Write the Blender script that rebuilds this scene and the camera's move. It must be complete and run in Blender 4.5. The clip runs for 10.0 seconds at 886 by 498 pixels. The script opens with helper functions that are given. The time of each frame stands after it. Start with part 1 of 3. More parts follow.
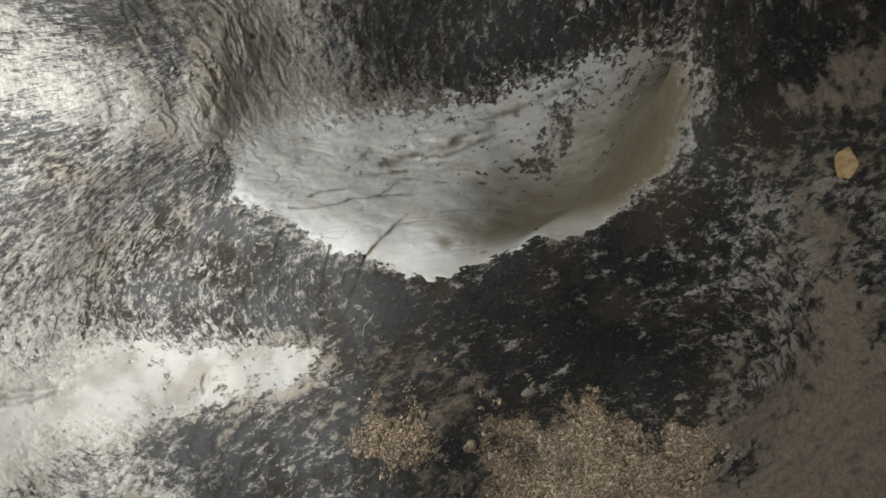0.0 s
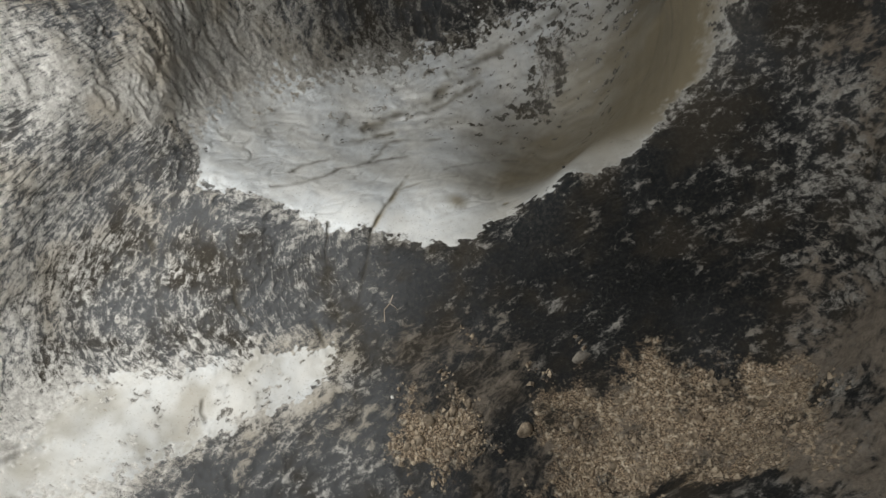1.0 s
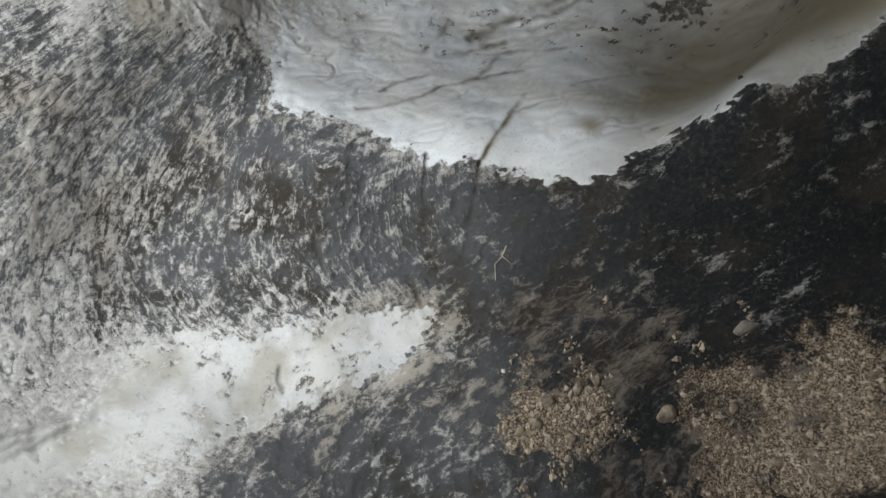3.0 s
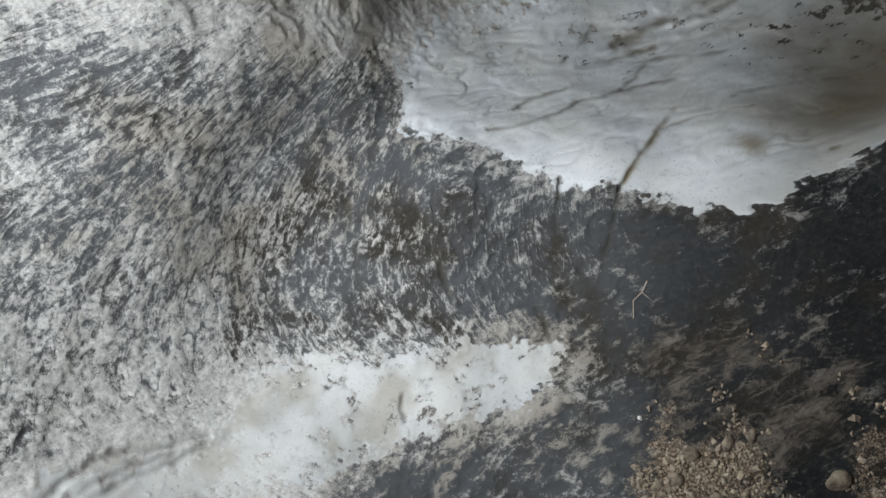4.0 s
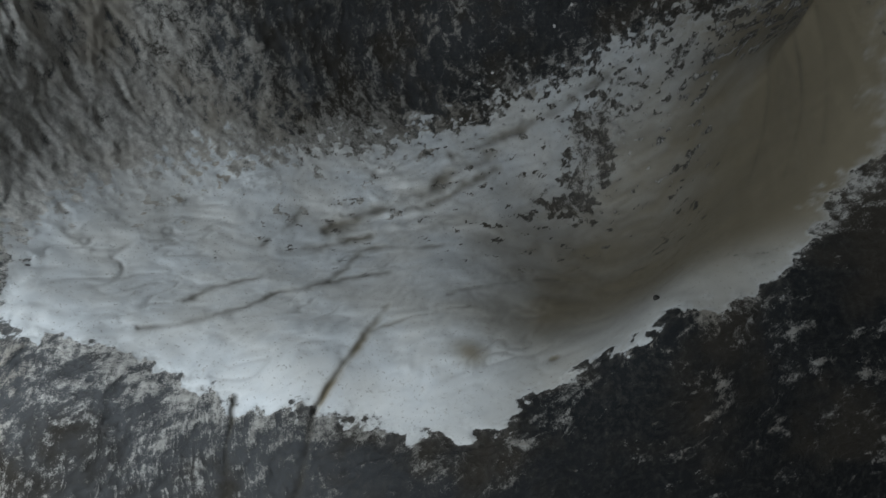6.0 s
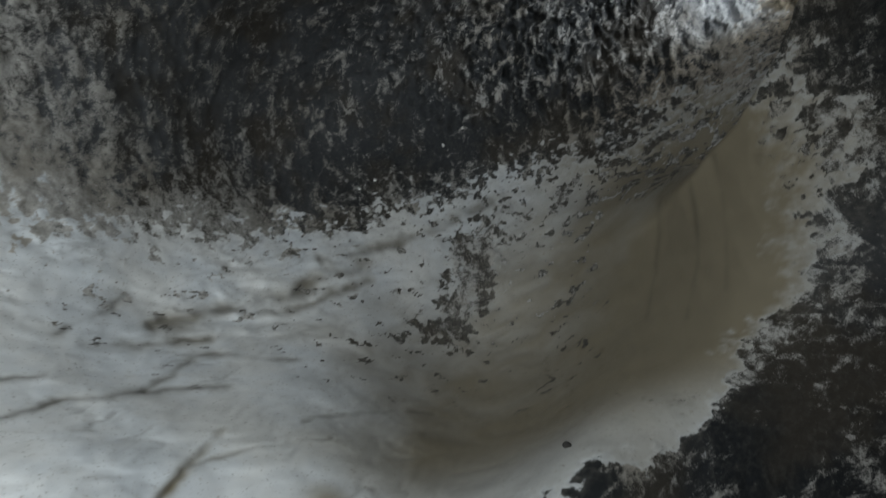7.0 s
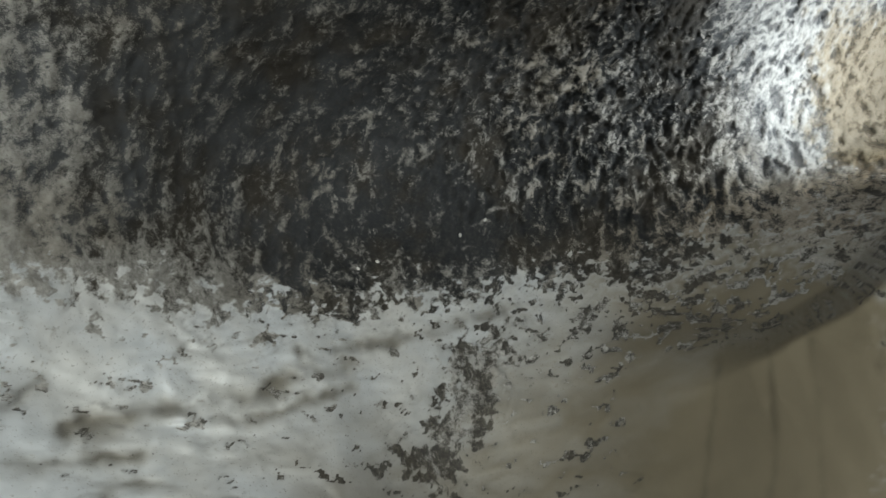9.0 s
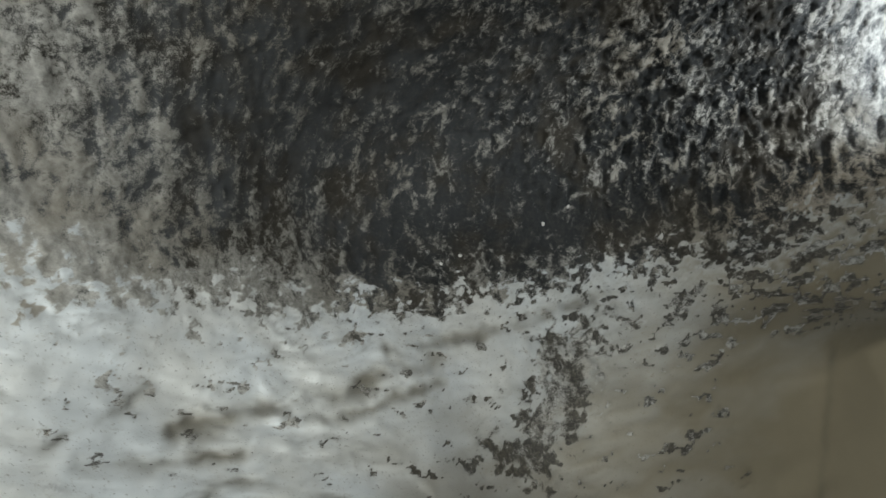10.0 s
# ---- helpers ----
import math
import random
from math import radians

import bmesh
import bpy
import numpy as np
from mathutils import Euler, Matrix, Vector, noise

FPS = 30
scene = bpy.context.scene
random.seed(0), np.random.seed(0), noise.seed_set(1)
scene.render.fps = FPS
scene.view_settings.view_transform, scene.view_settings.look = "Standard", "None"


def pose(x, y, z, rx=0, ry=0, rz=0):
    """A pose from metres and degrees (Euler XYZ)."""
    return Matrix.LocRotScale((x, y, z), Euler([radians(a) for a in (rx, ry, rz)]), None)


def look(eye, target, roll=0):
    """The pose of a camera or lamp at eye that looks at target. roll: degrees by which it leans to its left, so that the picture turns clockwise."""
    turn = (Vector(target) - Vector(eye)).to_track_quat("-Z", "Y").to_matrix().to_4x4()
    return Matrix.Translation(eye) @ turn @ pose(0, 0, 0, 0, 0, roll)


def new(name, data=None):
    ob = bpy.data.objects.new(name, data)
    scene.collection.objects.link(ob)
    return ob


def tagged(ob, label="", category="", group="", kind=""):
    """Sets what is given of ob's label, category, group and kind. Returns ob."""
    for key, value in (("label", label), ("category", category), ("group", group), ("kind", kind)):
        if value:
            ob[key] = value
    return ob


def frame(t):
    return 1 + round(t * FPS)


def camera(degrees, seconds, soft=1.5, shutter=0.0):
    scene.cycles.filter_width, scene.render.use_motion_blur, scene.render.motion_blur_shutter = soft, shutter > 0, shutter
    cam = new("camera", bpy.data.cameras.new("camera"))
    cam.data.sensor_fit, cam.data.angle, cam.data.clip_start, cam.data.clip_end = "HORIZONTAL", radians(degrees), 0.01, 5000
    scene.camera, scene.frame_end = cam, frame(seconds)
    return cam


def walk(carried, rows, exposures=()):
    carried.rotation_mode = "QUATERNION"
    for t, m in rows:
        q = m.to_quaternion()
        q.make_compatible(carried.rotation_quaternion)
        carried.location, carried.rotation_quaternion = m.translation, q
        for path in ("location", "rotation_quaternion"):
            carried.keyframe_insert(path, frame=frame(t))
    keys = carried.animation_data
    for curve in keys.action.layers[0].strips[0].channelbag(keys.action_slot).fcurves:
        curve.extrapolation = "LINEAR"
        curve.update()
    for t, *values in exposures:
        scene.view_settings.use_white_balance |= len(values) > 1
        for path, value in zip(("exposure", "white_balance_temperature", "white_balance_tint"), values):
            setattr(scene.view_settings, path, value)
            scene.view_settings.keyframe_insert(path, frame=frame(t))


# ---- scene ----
cam = camera(70.7, 10.0, soft=1.4, shutter=0.15)
# seconds, eye, then the turns about x, y and z in degrees
PATH = [
    (0.0, 0.000, 0.000, 1.600, 90.00, -0.00, -0.00),
    (0.5, -0.025, 0.249, 1.529, 89.18, 0.04, 3.44),
    (1.0, -0.418, 0.774, 1.406, 89.01, 9.07, -3.59),
    (1.5, -0.515, 1.114, 1.482, 88.86, 10.65, 0.33),
    (2.0, -0.376, 1.432, 1.545, 85.07, 6.73, 11.42),
    (3.3, -0.531, 1.675, 1.444, 83.72, 9.16, 4.83),
    (3.5, -0.540, 1.721, 1.493, 83.60, 7.78, 9.56),
    (4.0, -0.451, 1.843, 1.608, 85.48, 8.47, 18.77),
    (4.5, -0.254, 1.839, 1.688, 88.36, 10.52, 18.23),
    (5.0, -0.189, 2.091, 1.724, 91.73, 9.37, 13.36),
    (5.2, -0.222, 2.332, 1.715, 93.59, 11.45, 5.43),
    (6.5, -0.288, 2.749, 1.718, 101.60, 6.66, -8.95),
    (7.0, -0.336, 3.148, 1.755, 108.48, 5.21, -19.20),
    (7.5, -0.409, 3.469, 1.943, 116.56, 4.37, -25.35),
    (8.0, -0.294, 3.632, 2.157, 116.45, 2.97, -29.11),
    (8.5, -0.383, 3.657, 2.231, 111.01, -2.42, -34.85),
    (9.0, -0.432, 3.696, 2.257, 113.23, -3.79, -26.51),
    (9.5, -0.428, 3.697, 2.282, 113.23, -6.53, -24.34),
    (10.0, -0.377, 3.700, 2.291, 111.67, -3.98, -17.59),
]
EXPOSURES = [(0.0, -0.6, 6600, 10), (1.0, -0.65, 6500, 10), (2.0, -0.65, 6350, 10), (3.5, -0.75, 6000, 10), (4.5, -0.85, 5900, 9), (6.5, -1.2, 5700, 6), (7.0, -0.85, 5900, 6), (8.0, -0.35, 6350, 4), (10.0, -0.13, 6250, 4)]
walk(cam, [(t, pose(*p)) for t, *p in PATH], EXPOSURES)

# ---------------------------------------------------------------- light
SUN_ELEVATION, SUN_TURN = radians(38), radians(115)
world = bpy.data.worlds.new("sky")
scene.world = world
world.use_nodes = True
sky = world.node_tree.nodes.new("ShaderNodeTexSky")
sky.sky_type, sky.sun_disc = "NISHITA", False
sky.sun_elevation, sky.sun_rotation = SUN_ELEVATION, SUN_TURN
world.node_tree.links.new(sky.outputs[0], world.node_tree.nodes["Background"].inputs[0])
world.node_tree.nodes["Background"].inputs[1].default_value = 0.05


def mouth_light(name, eye, target, width, height, watts, colour, spread):
    """Sky light that falls in through an opening of the cave."""
    lamp = bpy.data.lights.new(name, "AREA")
    lamp.shape, lamp.size, lamp.size_y, lamp.energy, lamp.color = "RECTANGLE", width, height, watts, colour
    lamp.spread = radians(spread)
    ob = new(name, lamp)
    ob.matrix_world = look(eye, target)
    return ob


mouth_light("mouth_daylight", (-2.15, 1.2, 2.2), (-1.6, 4.7, 1.2), 1.5, 2.2, 218, (0.985, 0.99, 0.955), 146)
mouth_light("passage_daylight", (4.0, 3.6, 3.9), (3.2, 6.1, 5.25), 0.8, 0.8, 70, (0.97, 0.99, 1.0), 100)

# ---------------------------------------------------------------- shape of the cave
# The chamber is described by the distance of its wall from a point in its middle, by bearing and height angle (degrees).
HEART = np.array((-0.32, 3.55, 2.1))
# swells: bearing, height angle, spread, and how far they push the wall out (plus) or in (minus)
SWELLS_LOW = [
    (-42, -63, 10, 0.112),
    (-7, -63, 14, 0.089),
    (21, -56, 10, 0.106),
    (-49, -49, 14, 0.051),
    (35, -49, 10, 0.184),
    (-14, -42, 10, -0.084),
    (63, -42, 14, 0.099),
    (0, -35, 10, -0.139),
    (14, -35, 10, -0.165),
    (-70, -28, 10, 0.029),
    (-28, -28, 28, -0.374),
    (28, -21, 14, -0.293),
    (-42, -14, 10, -0.174),
    (-14, -14, 10, -0.209),
    (42, -14, 10, -0.351),
]
SWELLS_HIGH = [
    (-84, -7, 10, -0.062),
    (-70, -7, 10, -0.054),
    (7, -7, 10, -0.173),
    (28, 0, 10, 0.274),
    (49, 0, 10, -0.096),
    (0, 7, 10, 0.082),
    (14, 7, 10, 0.041),
    (63, 7, 10, -0.170),
    (-35, 14, 10, 0.041),
    (-70, 21, 20, -0.270),
    (-14, 21, 14, 0.129),
    (49, 21, 10, 0.097),
    (-49, 28, 10, -0.199),
    (7, 28, 10, 0.179),
    (35, 35, 20, 0.457),
    (70, 35, 10, 0.355),
    (21, 42, 10, 0.055),
    (56, 42, 10, 0.136),
    (35, 63, 14, -0.201),
]
# finer swells of the wall by the cave mouth and of the alcove
SWELLS_FINE = [
    (-84, 8, 11, -0.025),
    (-84, 20, 11, -0.025),
    (-70, -18, 11, 0.03),
    (-70, 8, 11, -0.049),
    (-70, 20, 11, -0.046),
    (-56, -18, 11, 0.063),
    (-56, -4, 11, 0.024),
    (-56, 8, 11, -0.029),
    (-56, 32, 11, 0.04),
    (-56, 44, 11, 0.018),
    (-42, -32, 11, 0.017),
    (-42, -18, 11, 0.03),
    (-42, -4, 11, -0.015),
    (-42, 8, 11, -0.031),
    (-42, 32, 11, 0.046),
    (-42, 44, 11, 0.022),
    (-28, -32, 11, 0.025),
    (-28, -4, 11, -0.016),
    (-28, 20, 11, -0.014),
    (-14, -32, 11, 0.016),
    (-14, -18, 11, -0.019),
    (-14, -4, 11, 0.018),
    (0, -4, 11, 0.038),
    (0, 20, 11, -0.013),
    (14, -32, 11, -0.018),
    (14, 20, 11, 0.014),
    (14, 44, 11, -0.02),
    (28, -32, 11, 0.015),
    (28, 20, 11, 0.026),
    (28, 44, 11, -0.029),
]
SWELLS_PILLAR = [
    (20, -22, 14, -0.466),
    (55, -1, 14, -0.155),
    (48, -43, 14, 0.225),
    (20, 6, 10, 0.228),
    (41, -15, 10, -0.160),
    (41, 13, 10, 0.225),
    (69, 20, 10, -0.064),
    (69, -22, 10, 0.092),
    (27, -50, 10, 0.431),
    (20, -43, 20, -0.347),
    (83, -15, 10, -0.078),
    (27, -29, 10, 0.111),
    (55, -29, 10, 0.095),
    (90, 27, 10, -0.075),
]
# the crest of the pillar, behind which the passage turns off: bearing, height angle
CREST = [(30, 14), (38, 16.5), (46, 17.3), (50.5, 17.9), (55.8, 20.4), (61, 24.7), (64, 28), (66.3, 30), (68, 32.2), (69.2, 34.5), (69.8, 38.6), (70.1, 60), (70.4, 95)]


def smooth(lo, hi, x):
    x = np.clip((x - lo) / (hi - lo), 0, 1)
    return x * x * (3 - 2 * x)


def cavern(a, e):
    ca, sa, ce, se = np.cos(np.radians(a)), np.sin(np.radians(a)), np.cos(np.radians(e)), np.sin(np.radians(e))
    return 1 / np.sqrt((sa * ce / 2.9) ** 2 + (ca * ce / np.where(ca > 0, 2.6, 4.9)) ** 2 + (se / 2.9) ** 2)


def swollen(a, e, swells):
    s = np.zeros_like(a)
    for ca, ce, w, h in swells:
        s += h * np.exp(-(((a - ca) * math.cos(radians(ce * 0.7))) ** 2 + (e - ce) ** 2) / (2 * w * w))
    return cavern(a, e) * np.exp(s)


def crest_at(a):
    return np.interp(a, [p[0] for p in CREST], [p[1] for p in CREST])


def alcove_reach(a, e):
    """The alcove, and the passage that turns off behind the pillar."""
    k = np.minimum(a, 71)
    return swollen(k, e, SWELLS_LOW + SWELLS_HIGH + SWELLS_FINE) * (1 + 0.00065 * np.clip(a - 49, 0, 32) ** 2 * smooth(24, 32, e))


def reach(a, e):
    """Distance of the rock from the heart of the chamber, and how much of it is pillar."""
    width = 0.5 + 3.5 * smooth(53, 42, a)
    pillar = smooth(33, 49, a) * smooth(width, -width, e - crest_at(a))
    alc = np.where(a > 48, alcove_reach(a, e), swollen(a, e, SWELLS_LOW + SWELLS_HIGH + SWELLS_FINE))
    return alc * (1 - pillar) + swollen(a, e, SWELLS_PILLAR) * pillar, pillar


# ---------------------------------------------------------------- noise on arrays of places
def lattice(ix, iy, iz, seed):
    h = (ix * 374761393 + iy * 668265263 + iz * 2147483647 + seed * 974711) & 0x7FFFFFFF
    h = ((h ^ (h >> 13)) * 1274126177) & 0x7FFFFFFF
    return h ^ (h >> 16)


def grain(p, seed=0):
    """Gradient noise, about -1 to 1."""
    i = np.floor(p).astype(np.int64)
    f = p - i
    u = f * f * f * (f * (f * 6 - 15) + 10)
    total = 0
    for dx in (0, 1):
        for dy in (0, 1):
            for dz in (0, 1):
                h = lattice(i[:, 0] + dx, i[:, 1] + dy, i[:, 2] + dz, seed)
                gx, gy, gz = (h & 255) / 127.5 - 1, ((h >> 8) & 255) / 127.5 - 1, ((h >> 16) & 255) / 127.5 - 1
                w = (u[:, 0] if dx else 1 - u[:, 0]) * (u[:, 1] if dy else 1 - u[:, 1]) * (u[:, 2] if dz else 1 - u[:, 2])
                total = total + w * (gx * (f[:, 0] - dx) + gy * (f[:, 1] - dy) + gz * (f[:, 2] - dz))
    return total * 1.4


def layered(p, octaves, seed=0, gain=0.55):
    total, amp = 0, 1.0
    for k in range(octaves):
        total = total + amp * grain(p * 2.03 ** k + 7.3 * k, seed + k)
        amp *= gain
    return total


# ---------------------------------------------------------------- outlines on the rock (bearing, height angle)
SHELF = [(-45, -3.7), (-41, 6.5), (-32, 15), (-20, 17), (-9, 17), (6, 17.5), (18, 19.7), (30, 22), (42, 23.5), (48, 26.5), (58, 26), (63, 24),
         (64, 14), (61, 5), (57.8, 0.6), (52.5, -3.3), (47, -9), (43.3, -13), (26.5, -19), (15.4, -27), (-2, -25.4), (-20, -18.8), (-34, -8)]
LEDGE = [(-98, -29.6), (-84, -30), (-75, -31.6), (-70.4, -28.6), (-62.5, -28), (-48.6, -33.1), (-26, -40.3), (-26.7, -43.3), (-37.7, -45.2),
         (-50.5, -43.5), (-60.3, -40.9), (-70, -40.6), (-79.6, -37.0), (-98, -40)]
GRAVEL = [[(-17.4, -57.5), (-13.3, -53), (7.9, -48.6), (10.8, -51.6), (-2.2, -58.1)], [(23, -46), (39, -40), (62, -35), (79, -46), (21, -58)]]
SILT = [[(60.6, -29.3), (72.7, -26.5), (92, -17.5), (125, -20), (125, -50), (79, -45.8)], [(79, -3), (84, -5), (88, -7), (87, -15), (81, -13)], [(80, 5), (90, 6), (92, 12), (82, 11)]]
DARK_PATCH = [(24, 15.8), (29.7, 18), (29.1, 13.4), (26.3, 9), (23.8, 5.5), (17.5, 5.7), (22.2, 9.4)]
CRACKS = [  # half width in degrees, depth in metres, how brown rather than black, and the line
    (0.30, 0.020, 0.3, [(-31, -5.1), (-25.1, -4.8), (-18.4, -3.5), (-14.4, -1.8), (-6.3, -0.1), (1.2, 0.5)]),
    (0.26, 0.016, 0.3, [(-25.2, -1.6), (-20.3, 0.1), (-15.2, 1.5)]),
    (0.30, 0.018, 0.4, [(-6.3, -0.2), (-4.6, 1.6), (-2.4, 3.7), (2, 4.1), (8, 3.3)]),
    (0.24, 0.012, 0.5, [(-2.1, -9.4), (4, -7.4), (11, -6.8)]),
    (0.26, 0.014, 0.5, [(8, -4.5), (14, -3.2), (21, -2.6)]),
    (0.28, 0.016, 0.4, [(-14, 6.1), (-10.5, 8.4), (-9, 10.6)]),
    (0.34, 0.020, 0.8, [(0.8, -5.4), (-4.4, -11.7), (-8.4, -17), (-11.8, -20.9)]),
    (0.45, 0.024, 0.5, [(-11.8, -20.9), (-15, -29), (-18.5, -36)]),
    (0.30, 0.030, 0.1, [(-21.4, -17.2), (-23.6, -23), (-24.2, -31.8), (-23.6, -36.6)]),
    (0.40, 0.025, 0.0, [(-28.9, -34.6), (-27.6, -40.5)]),
    (0.35, 0.020, 0.2, [(-53.8, -11.2), (-53.2, -18), (-53.4, -24.4)]),
    (0.35, 0.018, 0.2, [(-45, -18), (-43, -26), (-41, -31)]),
    (0.36, 0.034, 0.3, [(-96, -29.6), (-91.6, -29.3), (-86.9, -29.0), (-82.4, -30.0), (-75.4, -31.5)]),
    (0.36, 0.030, 0.4, [(-98, -32.2), (-93.2, -31.8), (-89.5, -31.4), (-85.3, -31.8), (-78.8, -32.4), (-73, -32.6)]),
    (0.35, 0.020, 0.3, [(-90, -30.4), (-84, -31.0), (-79, -31.6)]),
    (0.35, 0.018, 0.2, [(-52.3, -38.1), (-53.1, -40.9)]),
    (0.50, 0.050, 0.55, [(-6, 7.4), (-1, 9), (2.5, 9.8)]),
    (0.60, 0.060, 0.60, [(1.9, 9.7), (6.8, 10.9), (10.8, 13.3), (14, 13.9)]),
    (0.45, 0.050, 0.50, [(10.5, 14.6), (18, 16.4), (24.9, 18.7), (28.6, 19.5)]),
    (0.35, 0.030, 0.50, [(-12, 4.6), (-6, 5.4), (-1, 6.0)]),
    (0.35, 0.030, 0.50, [(4, 8.6), (9, 9.8), (15, 12.4)]),
    (0.24, 0.004, 0.5, [(46.5, 16.5), (45, 10), (43.5, 4)]),
    (0.24, 0.004, 0.4, [(50, 17), (49.5, 10), (47.5, 3)]),
    (0.24, 0.004, 0.5, [(53, 18), (52.5, 11), (51.5, 5)]),
    (0.45, 0.012, 0.8, [(35.9, -10.7), (29.2, -14.4), (22, -16.7)]),
]


def inside(a, e, outline):
    """Degrees inside (plus) or outside (minus) of a closed outline."""
    n = len(outline)
    best, odd = np.full(a.shape, 1e9), np.zeros(a.shape, bool)
    for k in range(n):
        (x0, y0), (x1, y1) = outline[k], outline[(k + 1) % n]
        best = np.minimum(best, to_line(a, e, x0, y0, x1, y1))
        if y0 != y1:
            odd ^= ((y0 > e) != (y1 > e)) & (a < (x1 - x0) * (e - y0) / (y1 - y0) + x0)
    return np.where(odd, best, -best)


def to_line(a, e, x0, y0, x1, y1):
    c = np.cos(np.radians((y0 + y1) / 2))
    dx, dy = (x1 - x0) * c, y1 - y0
    t = np.clip(((a - x0) * c * dx + (e - y0) * dy) / (dx * dx + dy * dy), 0, 1)
    return np.hypot((a - x0) * c - t * dx, e - y0 - t * dy)


# ---------------------------------------------------------------- materials
def rock_material(name):
    """Limestone: dark crust in the hollows, bare pale crests, polished white flowstone, buff silt. Some tones also
    stand for light and shade.
    """
    m = bpy.data.materials.new(name)
    m.use_nodes = True
    nt = m.node_tree
    bsdf = nt.nodes["Principled BSDF"]

    def node(kind, **inputs):
        n = nt.nodes.new(kind)
        for key, value in inputs.items():
            n.inputs[key.replace("_", " ")].default_value = value
        return n

    def attr(key):
        n = nt.nodes.new("ShaderNodeAttribute")
        n.attribute_name = key
        return n.outputs["Fac"]

    def math_node(op, a, b):
        n = nt.nodes.new("ShaderNodeMath")
        n.operation = op
        for k, v in enumerate((a, b)):
            if isinstance(v, (int, float)):
                n.inputs[k].default_value = v
            else:
                nt.links.new(v, n.inputs[k])
        return n.outputs[0]

    def step(x, lo, hi):
        n = nt.nodes.new("ShaderNodeMapRange")
        n.interpolation_type = "SMOOTHSTEP"
        nt.links.new(x, n.inputs[0])
        n.inputs[1].default_value, n.inputs[2].default_value = lo, hi
        return n.outputs[0]

    def mix(fac, a, b):
        n = nt.nodes.new("ShaderNodeMix")
        n.data_type = "RGBA"
        nt.links.new(fac, n.inputs[0]) if not isinstance(fac, float) else setattr(n.inputs[0], "default_value", fac)
        for k, v in ((6, a), (7, b)):
            if isinstance(v, tuple):
                n.inputs[k].default_value = (*v, 1)
            else:
                nt.links.new(v, n.inputs[k])
        return n.outputs[2]

    where = nt.nodes.new("ShaderNodeTexCoord").outputs["Object"]

    def noise_at(scale, detail, rough=0.6):
        n = node("ShaderNodeTexNoise", Scale=scale, Detail=detail, Roughness=rough)
        nt.links.new(where, n.inputs["Vector"])
        return n.outputs["Fac"]

    def noise_along(key, detail, rough, distortion):
        n = node("ShaderNodeTexNoise", Scale=1.0, Detail=detail, Roughness=rough, Distortion=distortion)
        a = nt.nodes.new("ShaderNodeAttribute")
        a.attribute_name = key
        nt.links.new(a.outputs["Vector"], n.inputs["Vector"])
        return n.outputs["Fac"]

    def times(x, k):
        return math_node("MULTIPLY", math_node("SUBTRACT", x, 0.5), k)

    fine, mid, broad = noise_at(190, 5, 0.75), noise_at(40, 6, 0.75), noise_at(2.2, 4)
    # ragged patches and streaks, drawn out with the rock
    arcs, patches = noise_along("arcs", 7, 0.70, 1.1), noise_along("patches", 6, 0.71, 0.7)
    streak = nt.nodes.new("ShaderNodeMix")
    for k, out in enumerate((attr("rule"), None, patches, arcs)):
        if out is not None:
            nt.links.new(out, streak.inputs[k])
    streak = streak.outputs[0]
    crest = math_node("ADD", math_node("MULTIPLY", attr("crest"), 0.55), 0.18)
    crest = math_node("ADD", crest, math_node("ADD", times(streak, 2.1), math_node("ADD", times(mid, 0.95), times(fine, 1.2))))
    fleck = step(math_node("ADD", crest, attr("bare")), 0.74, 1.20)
    # crust tone: mineral coating, and part of the light's falloff from the mouth
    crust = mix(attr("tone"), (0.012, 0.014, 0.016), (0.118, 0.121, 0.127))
    crust = mix(step(broad, 0.45, 0.65), crust, (0.045, 0.038, 0.029))
    crust = mix(math_node("MULTIPLY", step(mid, 0.44, 0.64), 0.38), crust, (0.095, 0.09, 0.08))
    crust = mix(step(fine, 0.55, 0.85), crust, (0.13, 0.12, 0.105))
    crust = mix(math_node("MULTIPLY", attr("thin"), 0.5), crust, mix(step(mid, 0.35, 0.65), (0.10, 0.088, 0.072), (0.24, 0.215, 0.175)))
    dim_pale = mix(step(mid, 0.35, 0.7), (0.155, 0.145, 0.125), (0.29, 0.27, 0.235))
    pale = mix(step(mid, 0.35, 0.7), (0.46, 0.44, 0.41), (0.78, 0.76, 0.72))
    pale = mix(step(noise_at(1.3, 3), 0.48, 0.66), pale, (0.47, 0.425, 0.36))
    # pale stone dims away from the mouth: light falloff put into the colour
    pale = mix(attr("bleach"), dim_pale, pale)
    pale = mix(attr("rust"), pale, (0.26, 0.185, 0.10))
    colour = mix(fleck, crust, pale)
    # passage wall paler, with the shade of its grooves put into the colour
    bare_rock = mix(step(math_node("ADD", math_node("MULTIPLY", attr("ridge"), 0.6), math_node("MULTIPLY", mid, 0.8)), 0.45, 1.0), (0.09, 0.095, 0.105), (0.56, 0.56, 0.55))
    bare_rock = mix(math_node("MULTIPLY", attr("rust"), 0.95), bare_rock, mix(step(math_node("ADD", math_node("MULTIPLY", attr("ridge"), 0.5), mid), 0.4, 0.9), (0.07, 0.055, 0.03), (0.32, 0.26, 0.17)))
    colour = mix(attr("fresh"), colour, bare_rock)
    stone = mix(step(broad, 0.35, 0.65), (0.67, 0.69, 0.705), (0.70, 0.695, 0.675))
    stone = mix(step(mid, 0.55, 0.8), stone, (0.44, 0.42, 0.38))
    stone = mix(math_node("MULTIPLY", step(noise_at(75, 4, 0.6), 0.60, 0.70), 0.55), stone, (0.20, 0.185, 0.16))
